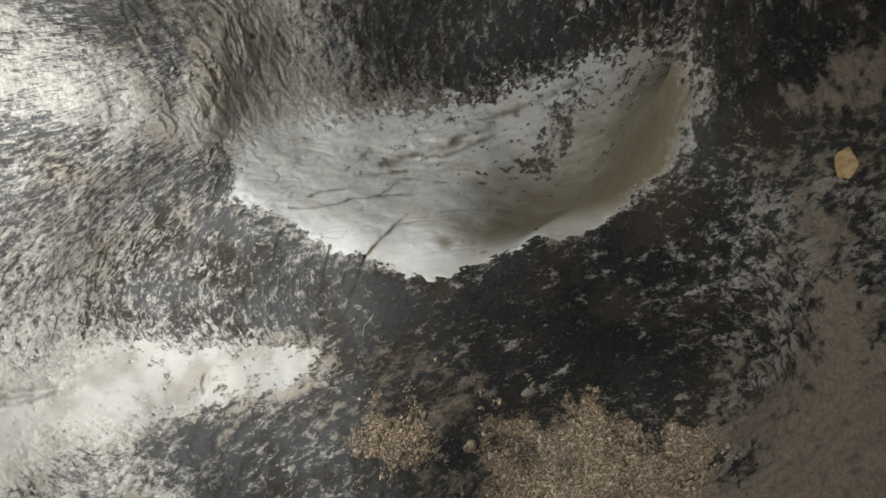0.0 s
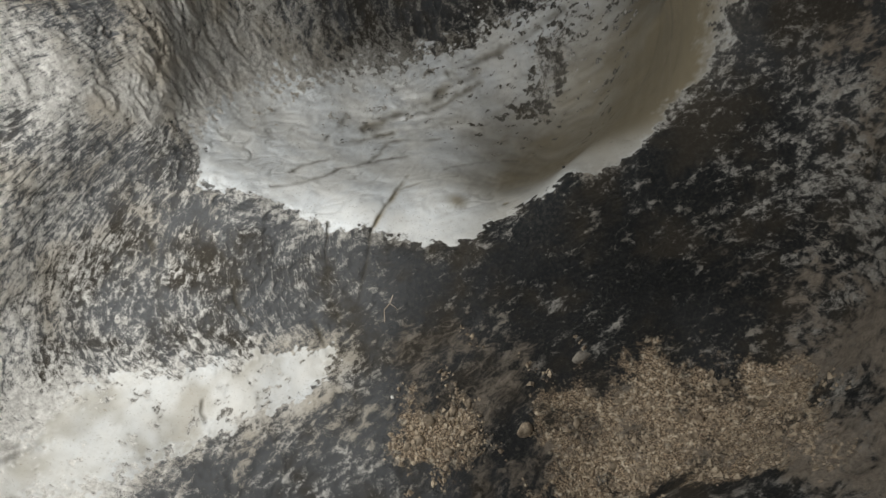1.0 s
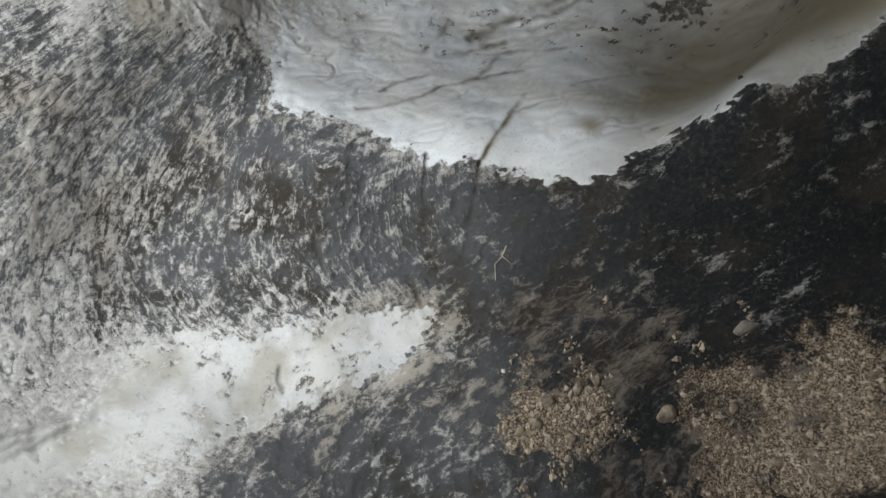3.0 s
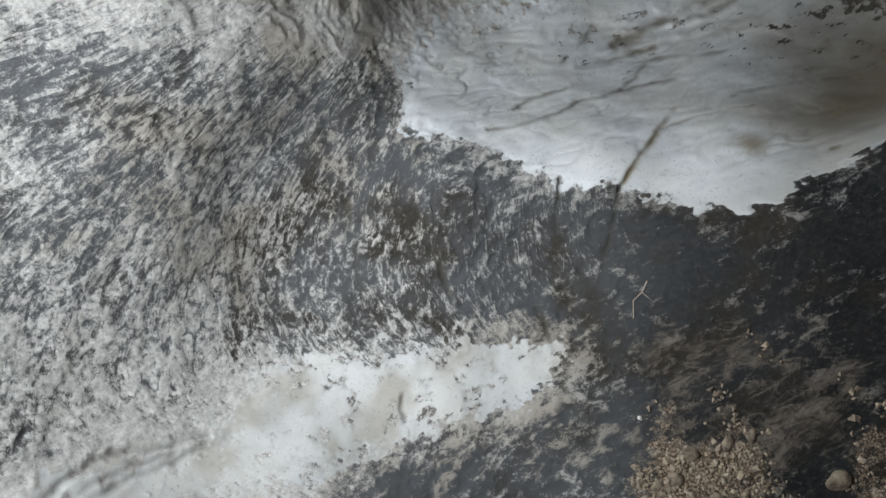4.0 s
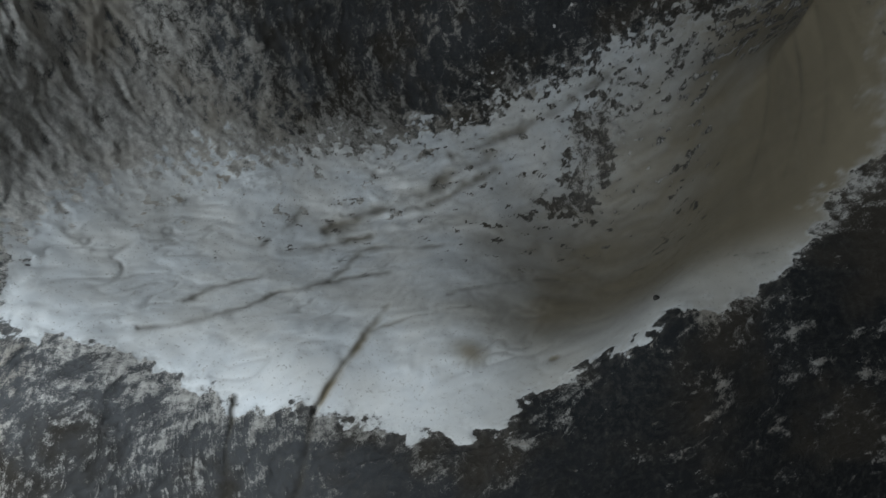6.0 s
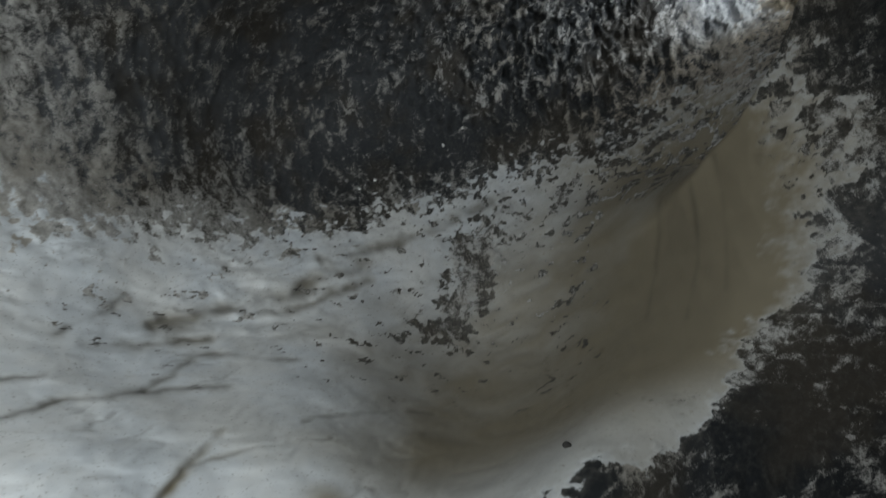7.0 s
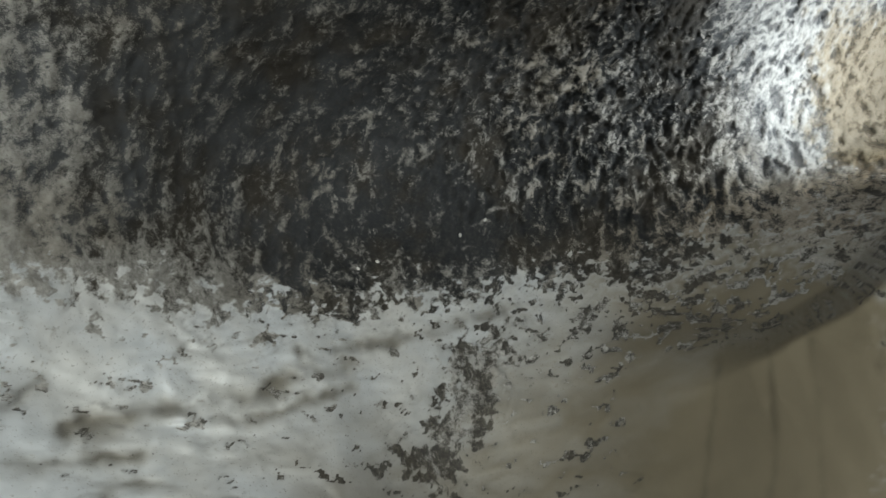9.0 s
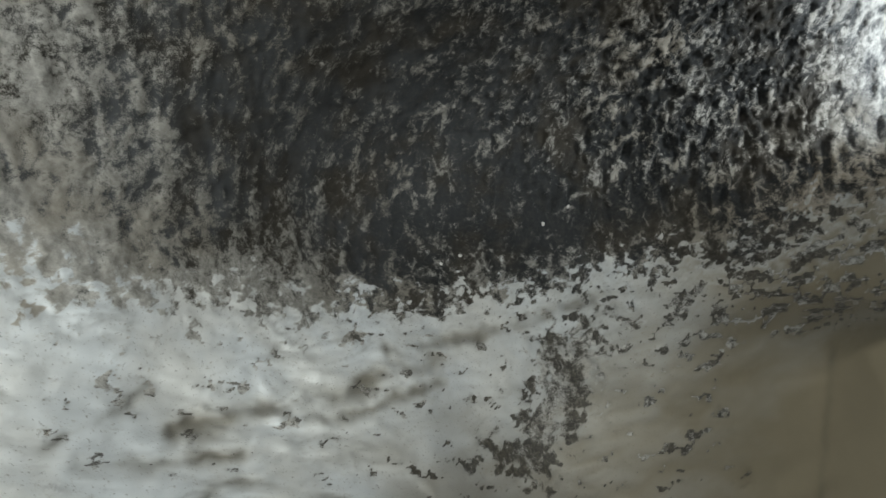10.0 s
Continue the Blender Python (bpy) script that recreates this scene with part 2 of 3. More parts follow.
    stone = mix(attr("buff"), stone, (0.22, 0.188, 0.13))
    worn = math_node("ADD", attr("polish"), math_node("ADD", times(streak, 1.5), math_node("ADD", times(fine, 0.4), times(mid, 0.4))))
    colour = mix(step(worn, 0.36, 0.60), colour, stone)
    gritty = math_node("ADD", attr("grit"), math_node("MULTIPLY", math_node("SUBTRACT", mid, 0.5), 1.6))
    lump = noise_at(26, 3, 0.6)
    grit = mix(step(math_node("ADD", fine, times(noise_at(75, 4, 0.7), 1.2)), 0.42, 0.64), (0.085, 0.06, 0.042), (0.68, 0.53, 0.37))
    grit = mix(step(lump, 0.54, 0.66), grit, (0.82, 0.71, 0.55))
    colour = mix(step(gritty, 0.20, 0.72), colour, grit)
    silty = math_node("ADD", attr("silt"), math_node("ADD", times(mid, 0.8), times(streak, 1.9)))
    silt = mix(step(mid, 0.35, 0.7), (0.33, 0.28, 0.23), (0.17, 0.145, 0.115))
    colour = mix(step(silty, 0.2, 0.8), colour, silt)
    colour = mix(attr("crack"), colour, (0.07, 0.06, 0.042))
    nt.links.new(colour, bsdf.inputs["Base Color"])
    rough = nt.nodes.new("ShaderNodeMapRange")
    nt.links.new(mid, rough.inputs[0])
    rough.inputs[3].default_value, rough.inputs[4].default_value = 0.50, 0.85
    bsdf.inputs["Specular IOR Level"].default_value = 0.3
    nt.links.new(math_node("SUBTRACT", rough.outputs[0], math_node("MULTIPLY", attr("polish"), 0.22)), bsdf.inputs["Roughness"])
    rise = math_node("ADD", math_node("MULTIPLY", streak, 0.55), math_node("ADD", math_node("MULTIPLY", mid, 0.4), math_node("MULTIPLY", fine, 0.35)))
    rise = math_node("MULTIPLY", math_node("SUBTRACT", rise, 0.65), math_node("SUBTRACT", 1.0, math_node("MULTIPLY", attr("polish"), 0.86)))
    bump = node("ShaderNodeBump", Strength=1.0, Distance=0.025)
    nt.links.new(rise, bump.inputs["Height"])
    nt.links.new(bump.outputs[0], bsdf.inputs["Normal"])
    return m


ROCK = rock_material("limestone")


# ---------------------------------------------------------------- the rock
def spots(a, e, r):
    a, e = np.radians(a), np.radians(e)
    return HEART + np.stack((r * np.sin(a) * np.cos(e), r * np.cos(a) * np.cos(e), r * np.sin(e)), -1)


FLOW = (0.94, -0.639, 0.14, 0.082, -0.637, -0.05, -0.079, -0.059, 0.04)


def drawn_out(a, e, p):
    """Places stretched along the way in which the water has drawn out the rock: arcs that climb the wall near the cave mouth and run on
    over the roof, slanting patches on the pillar, upright ones in the alcove. And where the arcs rule."""
    k, j = (np.clip(a, -104, 0) + 60) / 40, (e + 5) / 40
    s = sum(c * t for c, t in zip(FLOW, (k, j, k * k, k * j, j * j, k ** 3, k * k * j, k * j * j, j ** 3)))
    x, y, z = p[:, 0], p[:, 1], p[:, 2]
    arcs = np.stack((44 * s, 11 * y, 11 * z), -1)
    up = smooth(0, 14, e)[:, None]
    u, v = x * 0.94 + z * 0.34, z * 0.94 - x * 0.34
    patches = np.stack((u * 8, y * 9, v * 16), -1) * (1 - up) + np.stack((x * 12, y * 9, z * 9), -1) * up
    rule = np.maximum(smooth(-34, -52, a), smooth(-4, -26, a) * smooth(-12, -22, e)) * smooth(40, 24, e + 0.3 * (a + 60)) * smooth(-44, -35, e - 0.2 * (a + 50))
    return arcs, patches, rule


def carve(a, e, r, pillar):
    """Fine relief and what covers the rock, at every bearing and height angle."""
    p = spots(a, e, r)
    a = np.where(a < -110, -110 - (a + 110) * 3.1, np.minimum(a, 110))  # behind the camera the two sides meet
    x, y, z = p[:, 0], p[:, 1], p[:, 2]
    low = smooth(10, -6, e)
    left = smooth(-46, -72, a)
    warp = 3.0 * layered(p * 2.2, 3, 11)
    ragged = layered(p * np.array((12.0, 12.0, 16.0)), 3, 17, 0.7)
    shelf = inside(a, e, SHELF) + warp * 0.7 + np.where(e > 6, 3.6, 2.0) * ragged
    fringe = np.where(e > 6, 4.2, 1.7) + 4 * smooth(52, 60, a)
    shelf = smooth(-fringe, fringe, shelf)
    ledge = smooth(-2.0, 2.0, inside(a, e, LEDGE) + warp * 0.7 + 2.4 * ragged)
    grit = sum(smooth(-3.5, 3.5, inside(a, e, g) + warp * 1.3 + 2 * ragged) for g in GRAVEL)
    silt = sum(smooth(-11, 9, inside(a, e, g) + warp * 2.4 + 5 * ragged) for g in SILT)
    dark = smooth(-2.2, 1.4, inside(a, e, DARK_PATCH) + 2.6 * ragged + warp * 0.4)
    # specks of crust left on the polished stone, thickest under the passage and on the lower ledge
    fan = smooth(12, 6, np.abs(a - 49)) * smooth(-8, 1, e) * smooth(crest_at(a) + 0.5, crest_at(a) - 1.5, e)
    thick = 0.42 * smooth(28, 40, a) * smooth(10, 17, e) + 0.12 * ledge + 0.08 * smooth(56, 64, a)
    speck = smooth(0.30, 0.62, layered(p * np.array((8.0, 8.0, 13.0)), 4, 23, 0.75) + thick) * np.maximum(smooth(-10, 12, e + 0.2 * a), 0.8 * ledge) * (1 - fan)
    polish = np.clip(np.maximum(shelf, ledge) * (1 - np.maximum(0.74 * dark, 0.76 * speck)), 0, 1)

    # scallops: drawn out upright in the alcove, slantwise on the wall under the shelf, in flutes near the cave mouth
    u = x * 0.878 + z * 0.479
    v = -x * 0.479 + z * 0.878
    bend = np.stack((grain(p * 5, 31), grain(p * 5, 32), grain(p * 5, 33)), -1)
    up = smooth(3, 15, e)
    right = smooth(-18, 14, a) * low
    slant = np.stack((u * 8, y * 9, v * 15), -1) + 0.6 * bend
    side = smooth(10, -12, a)
    upright = np.stack((x * 12, y * 10, z * 6), -1) + 0.6 * bend
    leafy = np.stack((x * 11, y * 6, z * 11 + y * 4), -1) + 0.8 * bend
    clumps = ((layered(slant, 4, 41, 0.62) * (1 - left) + layered(slant * 1.6, 3, 44, 0.62) * left) * (1 - right) + layered(slant * 0.5, 4, 46, 0.6) * right) * (1 - up) + (layered(upright, 4, 42, 0.62) * (1 - side) + layered(leafy, 4, 48, 0.62) * side) * up
    web = 1 - np.abs(layered(p * 10 + 0.8 * bend, 4, 43, 0.7)) * 2.2
    ribs = 1 - np.abs(layered(np.stack((x * 13, y * 13, z * 2.6 + x * 1.5), -1) + 0.35 * bend, 4, 45, 0.6)) * 2.0
    wall_flutes = 1 - np.abs(layered(np.stack((x * 10, y * 16, z * 3.0), -1) + 0.7 * bend + 1.2 * grain(p * 1.1, 35)[:, None], 4, 51, 0.6)) * 2.0
    roof_flutes = 1 - np.abs(layered(np.stack((x * 8, y * 4.0, z * 19), -1) + 0.7 * bend, 4, 55, 0.6)) * 2.0
    high = smooth(2.15, 2.55, z)
    flutes = wall_flutes * (1 - high) + roof_flutes * high
    deep = smooth(46, 56, a) * smooth(27, 30, e) * (1 - pillar)
    strong = smooth(4, 46, a + 6 * bend[:, 0]) * (1 - 0.75 * deep) * smooth(21, 30, e + 3 * bend[:, 1]) * (1 - pillar)
    crest = (0.38 + (0.70 - 0.22 * smooth(0, -30, a)) * clumps + 0.24 * web) * (1 - left) + (0.15 * flutes + 0.33 + 0.40 * clumps) * left
    # pale rib crests on darker crust also paint the passage light catching them
    crest = crest * (1 - 0.6 * strong) + 0.6 * strong * (ribs + 0.1)
    # real crust varies; its darkening right and in the alcove also paints lost light
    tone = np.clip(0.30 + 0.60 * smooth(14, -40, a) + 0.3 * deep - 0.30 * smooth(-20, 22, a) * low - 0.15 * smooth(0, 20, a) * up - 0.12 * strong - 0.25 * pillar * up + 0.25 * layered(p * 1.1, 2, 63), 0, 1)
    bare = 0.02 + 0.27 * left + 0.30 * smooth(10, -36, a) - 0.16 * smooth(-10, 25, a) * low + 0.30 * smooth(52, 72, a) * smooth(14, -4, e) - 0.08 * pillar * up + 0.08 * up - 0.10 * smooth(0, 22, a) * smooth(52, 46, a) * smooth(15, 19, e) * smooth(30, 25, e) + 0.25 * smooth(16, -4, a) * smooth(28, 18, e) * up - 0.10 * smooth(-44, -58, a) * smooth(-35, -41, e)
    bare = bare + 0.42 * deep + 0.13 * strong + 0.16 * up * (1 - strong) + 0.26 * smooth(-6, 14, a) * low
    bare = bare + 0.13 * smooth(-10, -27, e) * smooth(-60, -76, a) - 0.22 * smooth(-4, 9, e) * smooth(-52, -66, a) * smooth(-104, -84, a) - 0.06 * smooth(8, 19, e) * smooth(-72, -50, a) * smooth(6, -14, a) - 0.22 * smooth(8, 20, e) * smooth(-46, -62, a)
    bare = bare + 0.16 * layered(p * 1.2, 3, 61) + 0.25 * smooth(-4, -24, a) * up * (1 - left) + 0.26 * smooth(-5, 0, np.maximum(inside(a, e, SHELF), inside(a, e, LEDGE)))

    rough = 0.016 + 0.017 * strong + 0.012 * up
    relief = clumps * 0.9 * (1 - left) + left * ((flutes - 0.5) * 0.14 + 0.45 * clumps) + strong * (ribs - 0.5) * 1.1
    height = rough * relief * (1 - 0.92 * polish) + 0.05 * layered(p * 1.5, 2, 71) + 0.010 * layered(p * 6, 2, 72) * (1 - 0.5 * polish)
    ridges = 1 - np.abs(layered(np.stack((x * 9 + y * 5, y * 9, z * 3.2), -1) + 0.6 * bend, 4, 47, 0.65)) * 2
    slope = np.stack((x * 1.6 + z * 1.2, y * 2.5, z * 6.5 - x * 2.6), -1)
    folds = layered(slope + 0.35 * bend, 3, 81)
    seam = 1 - np.abs(layered(slope * 1.3 + 0.4 * bend, 2, 85)) * 5
    seam = np.clip(seam, 0, 1) ** 2 * shelf * smooth(40, 15, a) * smooth(-24, -8, e) * smooth(0.0, 0.35, layered(p * 1.7, 2, 87))
    height = height + 0.020 * folds * shelf * smooth(48, 25, a) * smooth(-26, -8, e) - 0.010 * seam
    height = height + grit * 0.012 * layered(p * 26, 3, 91, 0.7) + 0.012 * silt * layered(p * 9, 2, 92)
    height = height + 0.011 * fan * layered(np.stack((a * 0.42 + 0.1 * e, e * 0.03, e * 0), -1), 2, 94)
    height = height - 0.07 * np.exp(-(((a - 84) / 2.2) ** 2 + ((e + 8) / 4.5) ** 2))
    height = height + 0.030 * deep * (ridges - 0.5)
    crack = 0.35 * seam
    stain_shade = np.zeros_like(a)
    crumple = layered(slope * 1.6 + 0.5 * bend, 3, 83)
    wa, we = 0.55 * layered(p * 5, 3, 97, 0.65), 0.55 * layered(p * 5, 3, 98, 0.65)
    force = np.clip(0.78 + 1.0 * layered(p * 4.1, 3, 96), 0.12, 1.3)
    for half, depth, brown, line in CRACKS:
        d = np.full_like(a, 1e9)
        for (x0, y0), (x1, y1) in zip(line, line[1:]):
            d = np.minimum(d, to_line(a + wa * (1 - 0.75 * fan), e + we, x0, y0, x1, y1))
        k = np.exp(-(d / half) ** 2) * force * (1 - 0.2 * fan)
        height = height - 0.65 * depth * k
        if half > 0.45 and depth > 0.045:
            height = height + 0.024 * np.exp(-(d / 4.5) ** 2) * crumple * shelf
        crack = np.maximum(crack, (1 - brown) * 0.8 * k)
        # brown beside the cracks is stain, and paints the shade of the folds
        stain_shade = np.maximum(stain_shade, np.clip(brown * np.exp(-(d / (half * 2.0)) ** 2) * force, 0, 1))
    blot = np.exp(-(((a - 11) / 2.6) ** 2 + ((e + 14.5 + 0.25 * (a - 11)) / 2.4) ** 2)) * 0.9
    # buff stone to the right; its darkness also paints the light falling off
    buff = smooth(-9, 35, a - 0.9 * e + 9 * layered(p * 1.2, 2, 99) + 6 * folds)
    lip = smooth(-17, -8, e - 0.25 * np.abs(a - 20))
    # browner under the passage as well: shade of the pillar's crest, painted
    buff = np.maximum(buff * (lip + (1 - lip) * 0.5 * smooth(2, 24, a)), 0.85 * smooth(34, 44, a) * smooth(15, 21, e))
    buff = np.clip(np.maximum(np.maximum(buff, stain_shade), blot) * shelf + ledge * (0.30 + 0.35 * smooth(-0.2, 0.6, layered(p * 3, 3, 89))), 0, 1)
    arcs, patches, rule = drawn_out(a, e, p)
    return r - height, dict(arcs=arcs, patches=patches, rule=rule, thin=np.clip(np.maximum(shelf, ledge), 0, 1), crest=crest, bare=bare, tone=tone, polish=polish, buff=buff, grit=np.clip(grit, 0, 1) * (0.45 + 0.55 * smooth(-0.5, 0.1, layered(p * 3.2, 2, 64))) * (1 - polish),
                            silt=np.clip(0.8 * np.clip(silt, 0, 1) + 0.45 * smooth(-36, -46, e) * smooth(-30, -5, a) * (0.6 + 0.8 * layered(p * 2.5, 2, 65)), 0, 1) * (1 - polish), crack=np.clip(crack, 0, 1),
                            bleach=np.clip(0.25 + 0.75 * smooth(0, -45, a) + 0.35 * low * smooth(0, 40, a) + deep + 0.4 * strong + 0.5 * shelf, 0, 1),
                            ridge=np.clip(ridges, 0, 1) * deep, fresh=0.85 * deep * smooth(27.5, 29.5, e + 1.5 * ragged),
                            rust=deep * smooth(1.1, 0.6, np.hypot((a - 61.5) / 5.2, (e - 34.5) / 7.0) + 0.35 * ragged + 0.3 * warp / 3) * 0.8 + 0.5 * smooth(34, 46, a) * smooth(23, 26, e) * smooth(31, 28, e) * (1 - pillar))


def steps(*runs):
    """Angles in runs of (start, end, step)."""
    out = [np.arange(lo, hi - 1e-6, d) for lo, hi, d in runs]
    return np.concatenate(out + [np.array([runs[-1][1]])])


def sheet(names, az, el, reach_of, keep, part_of):
    """A curved sheet of rock, cut into the named pieces."""
    a, e = np.meshgrid(az, el)
    a, e = a.ravel(), e.ravel()
    r, pillar = reach_of(a, e)
    r, marks = carve(a, e, r, pillar)
    co = spots(a, e, r)
    n = len(az)
    i = (np.arange(len(el) - 1)[:, None] * n + np.arange(n - 1)[None, :]).ravel()
    quads = np.stack((i, i + 1, i + n + 1, i + n), -1)
    ca, ce = a[quads].mean(1), e[quads].mean(1)
    good = keep(ca, ce, pillar[quads].min(1), pillar[quads].max(1))
    which = part_of(ca, ce, {k: v[quads].mean(1) for k, v in marks.items()}, pillar[quads].mean(1))
    made = []
    for k, name in enumerate(names):
        q = quads[good & (which == k)]
        if not len(q):
            continue
        used, inv = np.unique(q.ravel(), return_inverse=True)
        mesh = bpy.data.meshes.new(name)
        mesh.vertices.add(len(used))
        mesh.vertices.foreach_set("co", co[used].astype(np.float32).ravel())
        mesh.loops.add(len(inv))
        mesh.loops.foreach_set("vertex_index", inv.astype(np.int32))
        mesh.polygons.add(len(q))
        mesh.polygons.foreach_set("loop_start", np.arange(0, len(inv), 4, dtype=np.int32))
        mesh.polygons.foreach_set("use_smooth", np.ones(len(q), bool))
        for key, values in marks.items():
            if values.ndim == 2:
                mesh.attributes.new(key, "FLOAT_VECTOR", "POINT").data.foreach_set("vector", values[used].astype(np.float32).ravel())
            else:
                mesh.attributes.new(key, "FLOAT", "POINT").data.foreach_set("value", values[used].astype(np.float32))
        mesh.update(calc_edges=True)
        mesh.validate()
        mesh.materials.append(ROCK)
        made.append(new(name, mesh))
    return made


STEP = 0.23
AZ = steps((-180, -99, 3), (-99, 78, STEP), (78, 111, STEP * 1.5), (111, 180, 3))
EL = steps((-88, -66, 3), (-66, 52, STEP), (52, 88, 3))


def keep_main(a, e, plo, phi):
    mouth = ((a + 142) / 20) ** 2 + ((e - 3) / 26) ** 2 < 1
    gap = (e > 28) & (phi - plo > 0.02) & (e < 70)
    return ~mouth & ~gap


def part_main(a, e, marks, pillar):
    which = np.zeros(a.shape, int)
    which[e > 10] = 1
    which[(inside(a, e, SHELF) > 0)] = 2
    which[(pillar > 0.5) & (e > -12) & (which != 2)] = 3
    which[(a < -55) & (e > -26) & (which != 2)] = 4
    which[inside(a, e, LEDGE) > 0] = 5
    which[e > 56] = 6
    which[e < -64] = 7
    which[((a > 112) | (a < -100)) & (e <= 56) & (e >= -64)] = 8
    return which


MAIN = ["wall_lower", "wall_alcove", "rock_shelf", "rock_pillar", "wall_left", "rock_ledge", "ceiling", "floor", "wall_back"]
LABELS = {
    "wall_lower": "dark crusted limestone cave wall with pale flecks", "wall_alcove": "dark scalloped limestone wall of the alcove, drawn into upright ribs",
    "rock_shelf": "smooth water-polished white and buff limestone shelf with cracks", "rock_pillar": "rounded dark limestone pillar beside the passage",
    "wall_left": "pale fluted limestone wall near the cave mouth", "rock_ledge": "smooth white polished limestone ledge under the wall",
    "ceiling": "dark limestone cave ceiling", "floor": "silty cave floor of limestone", "wall_back": "dark limestone back wall of the cave",
    "passage_wall": "bright daylit limestone wall of the side passage"}
for ob in sheet(MAIN, AZ, EL, reach, keep_main, part_main):
    tagged(ob, LABELS[ob.name], ob.name.split("_")[0], kind="structure")
for ob in sheet(["passage_wall"], steps((52, 104, 0.4)), steps((20, 74, 0.4)), lambda a, e: (alcove_reach(a, e) + 0.012, a * 0),
                lambda a, e, lo, hi: (e > np.minimum(crest_at(a + 1.3), 27)) & (a > 62), lambda a, e, m, p: np.zeros(a.shape, int)):
    tagged(ob, LABELS[ob.name], "wall", kind="structure")


# ---------------------------------------------------------------- loose things
def on_rock(a, e):
    """The place on the finished rock at a bearing and height angle, and the way out of the rock there."""
    d = 0.6
    aa, ee = np.array([a, a + d, a - d, a, a], float), np.array([e, e, e, e + d, e - d], float)
    r, pillar = reach(aa, ee)
    rr, _ = carve(aa, ee, r, pillar)
    co, flat = spots(aa, ee, rr), spots(aa, ee, r)
    n = np.cross(flat[1] - flat[2], flat[3] - flat[4])
    n = Vector(n / np.linalg.norm(n))
    at = Vector(co[0])
    if n.dot(Vector(HEART) - at) < 0:
        n.negate()
    return at, n


def stone_mesh(name, size, seed, material, detail=2, angular=0.3):
    """A worn stone, uneven all round, with some flattened faces."""
    rng = random.Random(seed)
    bm = bmesh.new()
    bmesh.ops.create_icosphere(bm, subdivisions=detail, radius=1)
    cuts = [(Vector((rng.uniform(-1, 1), rng.uniform(-1, 1), rng.uniform(-1, 1))).normalized(), rng.uniform(0.55, 0.9) - 0.12 * (angular > 0.35)) for _ in range(9)]
    for v in bm.verts:
        for way, far in cuts:
            over = v.co.dot(way) - far
            if over > 0:
                v.co -= way * over * (0.6 + angular)
        v.co *= 1 + 0.13 * noise.noise(v.co * 1.7 + Vector((seed, 0, 0))) + 0.05 * noise.noise(v.co * 5 + Vector((0, seed, 0)))
        v.co = Vector((v.co.x * size[0], v.co.y * size[1], v.co.z * size[2]))
    for f in bm.faces:
        f.smooth = True
    mesh = bpy.data.meshes.new(name)
    bm.to_mesh(mesh)
    bm.free()
    mesh.materials.append(material)
    return mesh


def stone_material(name, light, dark, rough=0.8):
    m = bpy.data.materials.new(name)
    m.use_nodes = True
    nt = m.node_tree
    bsdf = nt.nodes["Principled BSDF"]
    co = nt.nodes.new("ShaderNodeTexCoord")
    big, small = nt.nodes.new("ShaderNodeTexNoise"), nt.nodes.new("ShaderNodeTexNoise")
    for n, scale in ((big, 22), (small, 120)):
        n.inputs["Scale"].default_value, n.inputs["Detail"].default_value = scale, 5
        nt.links.new(co.outputs["Object"], n.inputs["Vector"])
    ramp = nt.nodes.new("ShaderNodeValToRGB")
    ramp.color_ramp.elements[0].position, ramp.color_ramp.elements[0].color = 0.36, (*dark, 1)
    ramp.color_ramp.elements[1].position, ramp.color_ramp.elements[1].color = 0.62, (*light, 1)
    nt.links.new(big.outputs["Fac"], ramp.inputs[0])
    nt.links.new(ramp.outputs[0], bsdf.inputs["Base Color"])
    bump = nt.nodes.new("ShaderNodeBump")
    bump.inputs["Strength"].default_value, bump.inputs["Distance"].default_value = 0.7, 0.01
    nt.links.new(small.outputs["Fac"], bump.inputs["Height"])
    nt.links.new(bump.outputs[0], bsdf.inputs["Normal"])
    bsdf.inputs["Roughness"].default_value = rough
    return m


OCHRE = stone_material("ochre_stone", (0.70, 0.53, 0.29), (0.46, 0.30, 0.13))
BUFF = stone_material("buff_stone", (0.50, 0.41, 0.30), (0.16, 0.12, 0.085))
UMBER = stone_material("umber_stone", (0.34, 0.275, 0.20), (0.11, 0.085, 0.06))
GREY = stone_material("grey_stone", (0.26, 0.235, 0.20), (0.12, 0.105, 0.09))
BLACK = stone_material("black_stone", (0.05, 0.045, 0.04), (0.02, 0.018, 0.016))
WHITE = stone_material("calcite", (0.80, 0.79, 0.76), (0.62, 0.60, 0.56), 0.4)
WOOD = stone_material("bleached_twig", (0.48, 0.41, 0.33), (0.30, 0.24, 0.18))


def lay(name, a, e, size, seed, material, sunk, label, category, group="", detail=2, spin=None, angular=0.3):
    """A stone lodged in the rock at a bearing and height angle, sunk by a part of its thickness."""
    at, n = on_rock(a, e)
    ob = new(name, stone_mesh(name, size, seed, material, detail, angular))
    turn = n.to_track_quat("Z", "Y").to_matrix().to_4x4()
    ob.matrix_world = Matrix.Translation(at + n * size[2] * (0.5 - sunk)) @ turn @ pose(0, 0, 0, 0, 0, seed * 47 % 360 if spin is None else spin)
    return tagged(ob, label, category, group)


lodged = lay("lodged_stone", 84.7, 0.3, (0.075, 0.14, 0.07), 5, OCHRE, 0.5, "ochre yellow angular stone lodged in a hollow of the dark wall", "stone", detail=3, spin=8, angular=0.4)
lay("boulder", 17.8, -50.4, (0.075, 0.055, 0.045), 8, UMBER, 0.6, "rounded buff stone stuck among grit at the wall foot", "stone", detail=3)
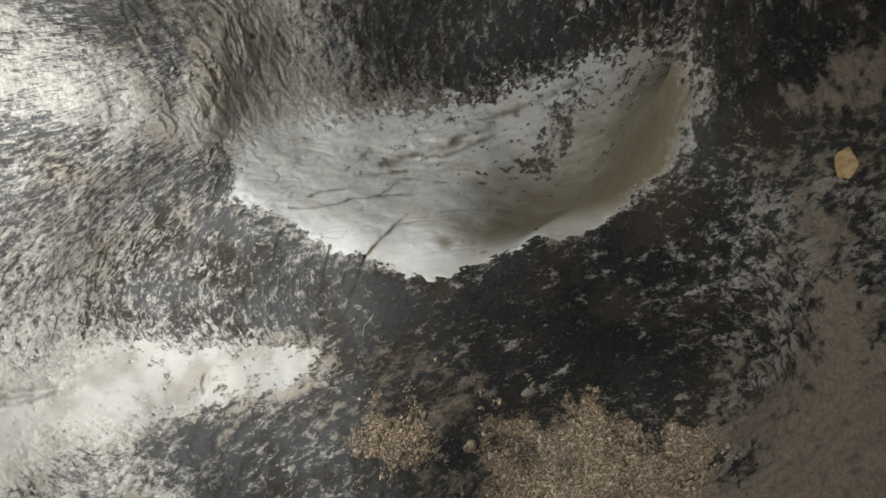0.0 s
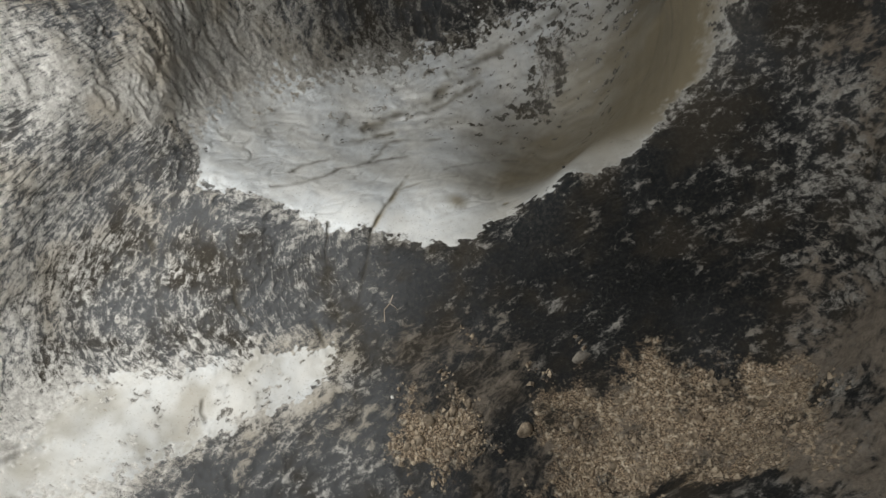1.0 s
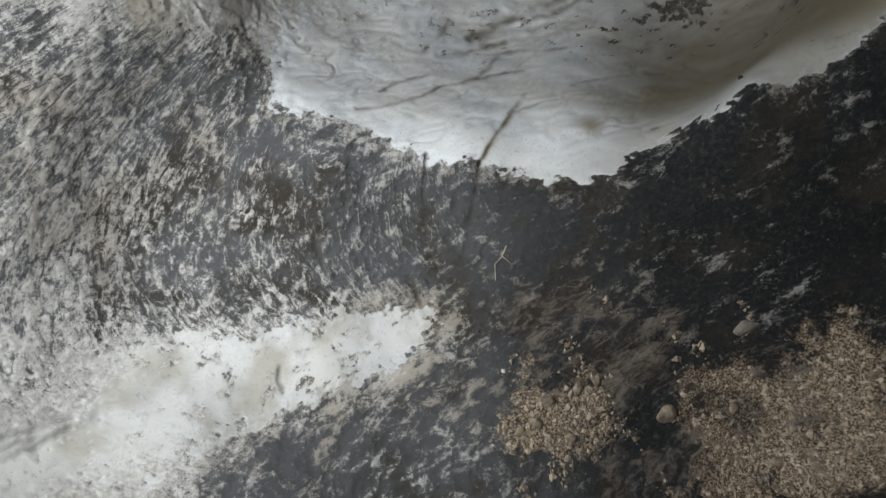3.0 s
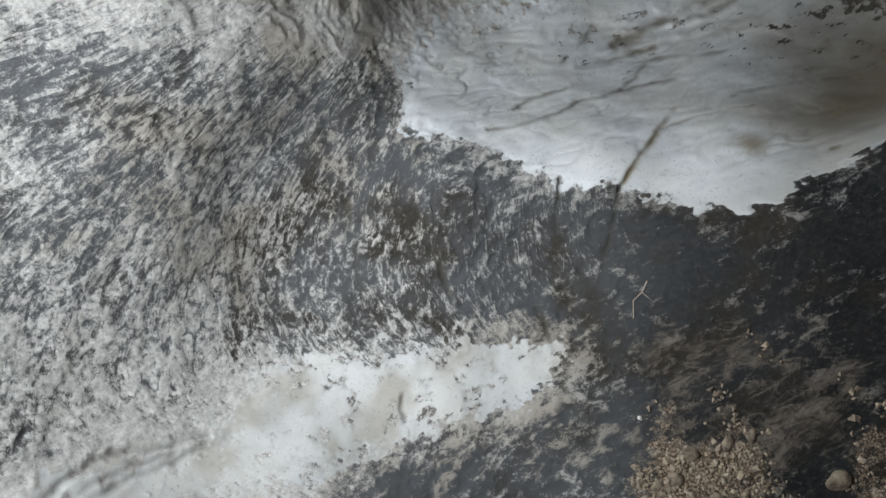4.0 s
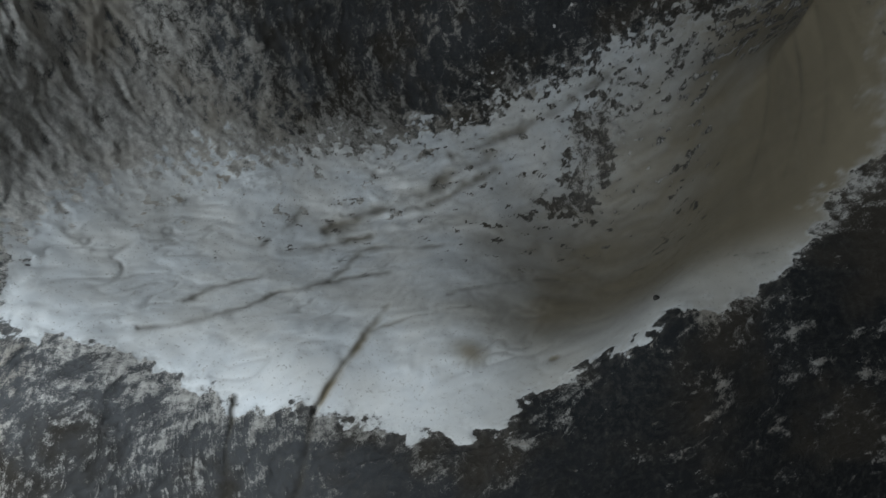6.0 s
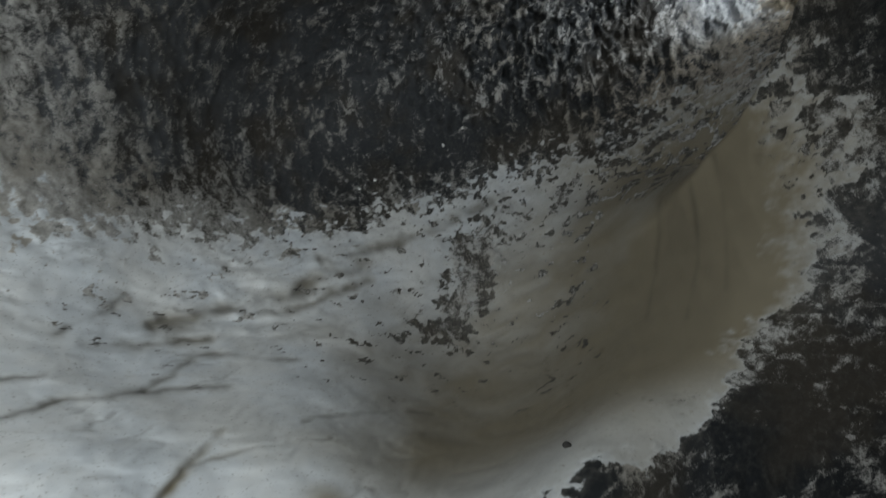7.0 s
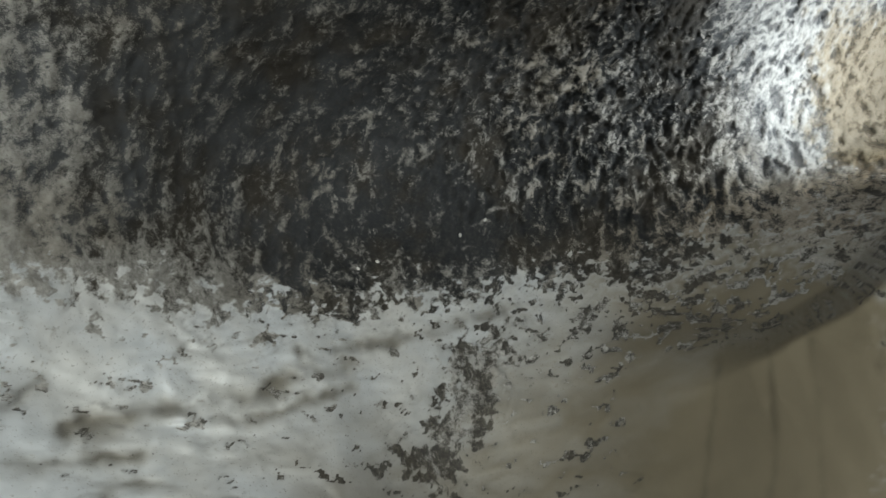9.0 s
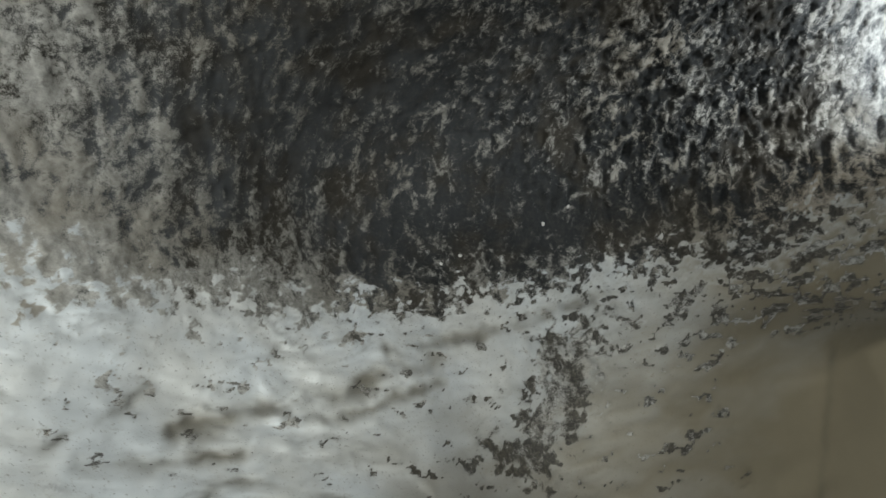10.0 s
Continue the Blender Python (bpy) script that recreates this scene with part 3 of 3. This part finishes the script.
lay("boulder", 31.5, -40.2, (0.10, 0.06, 0.035), 12, GREY, 0.8, "smooth grey-brown stone bedded in the silt of the wall", "stone", detail=3)
lay("dark_pebble", 35.9, -10.7, (0.035, 0.018, 0.016), 15, BLACK, 0.5, "small black pebble at the end of a groove in the shelf", "pebble")
for k, (a, e, w) in enumerate(((-5, -53, 0.055), (-9, -55.5, 0.06), (2, -51.5, 0.05), (6, -50.2, 0.045), (-1, -56, 0.05), (-12.5, -56, 0.045), (28, -47, 0.05), (36, -43.5, 0.045),
                               (45, -41, 0.05), (52, -38.5, 0.045), (33, -50, 0.055), (58, -40.5, 0.05))):
    lay("grit_stone", a, e, (w, w * 0.75, w * 0.5), 30 + k, UMBER, 0.75, "buff stone cemented into the rough gritty crust", "stone", "stones in the gritty crust")
for k, (a, e) in enumerate(((14.4, 22.2), (16.2, 23), (26.4, 27.5), (24, 26), (-14, -50.5), (-72, -45))):
    lay("calcite_crystal", a, e, (0.016, 0.012, 0.012), 60 + k, WHITE, 0.4, "small white calcite crystal on the dark wall", "crystal", "white crystals on the wall")


def twig():
    """A thin forked twig, bleached, caught on the wall."""
    base = tagged(new("twig"), "thin bleached forked twig caught on the dark wall", "twig")
    ends = [on_rock(a, e) for a, e in ((-9.4, -36.5), (-10.6, -37.8), (-12.4, -38.6), (-12.9, -40.8))]
    pts = [at + n * 0.012 for at, n in ends]
    base.location = pts[0]
    for name, line, thick in (("stem", pts, 0.0032), ("side_shoot", [pts[1], pts[1] + Vector((0.03, -0.01, -0.03)), pts[1] + Vector((0.04, 0.0, -0.05))], 0.0018)):
        bm = bmesh.new()
        rings = []
        for k, c in enumerate(line):
            w = thick * (1 - 0.5 * k / len(line))
            rings.append([bm.verts.new(c - pts[0] + Vector((math.cos(t) * w, 0.3 * w, math.sin(t) * w))) for t in np.arange(6) * math.pi / 3])
        for r0, r1 in zip(rings, rings[1:]):
            for k in range(6):
                bm.faces.new((r0[k], r0[(k + 1) % 6], r1[(k + 1) % 6], r1[k]))
        bm.faces.new(rings[0])
        bm.faces.new(rings[-1])
        mesh = bpy.data.meshes.new(name)
        bm.to_mesh(mesh)
        bm.free()
        mesh.materials.append(WOOD)
        new(name, mesh).parent = base


twig()


def grit_chips(count):
    """Small angular chips cemented to the gritty patches of the wall."""
    rng = np.random.default_rng(5)
    a, e = rng.uniform(-20, 82, count * 6), rng.uniform(-62, -34, count * 6)
    near = np.maximum(inside(a, e, GRAVEL[0]), inside(a, e, GRAVEL[1]))
    pick = np.nonzero(near + rng.normal(0, 1.2, len(a)) + 9 * layered(np.stack((a * 0.12, e * 0.2, e * 0), -1), 2, 7) > 1)[0][:count]
    a, e = a[pick], e[pick]
    r, pillar = reach(a, e)
    rr, _ = carve(a, e, r, pillar)
    co = spots(a, e, rr)
    solid = np.array(((1, 0, 0), (-1, 0, 0), (0, 1, 0), (0, -1, 0), (0, 0, 1), (0, 0, -1)), float)
    tris = np.array(((0, 2, 4), (2, 1, 4), (1, 3, 4), (3, 0, 4), (2, 0, 5), (1, 2, 5), (3, 1, 5), (0, 3, 5)))
    n = len(a)
    size = rng.gamma(3.0, 0.0035, n)[:, None, None]
    shape = solid[None] * rng.uniform(0.5, 1.3, (n, 6, 1)) + rng.normal(0, 0.25, (n, 6, 3))
    verts = (co[:, None, :] + size * shape).reshape(-1, 3)
    faces = (tris[None] + 6 * np.arange(n)[:, None, None]).reshape(-1, 3)
    mesh = bpy.data.meshes.new("grit")
    mesh.from_pydata(verts.tolist(), [], faces.tolist())
    mesh.materials.append(BUFF)
    tagged(new("grit", mesh), "rough crust of small buff limestone chips on the wall", "grit", kind="stuff")


grit_chips(2600)
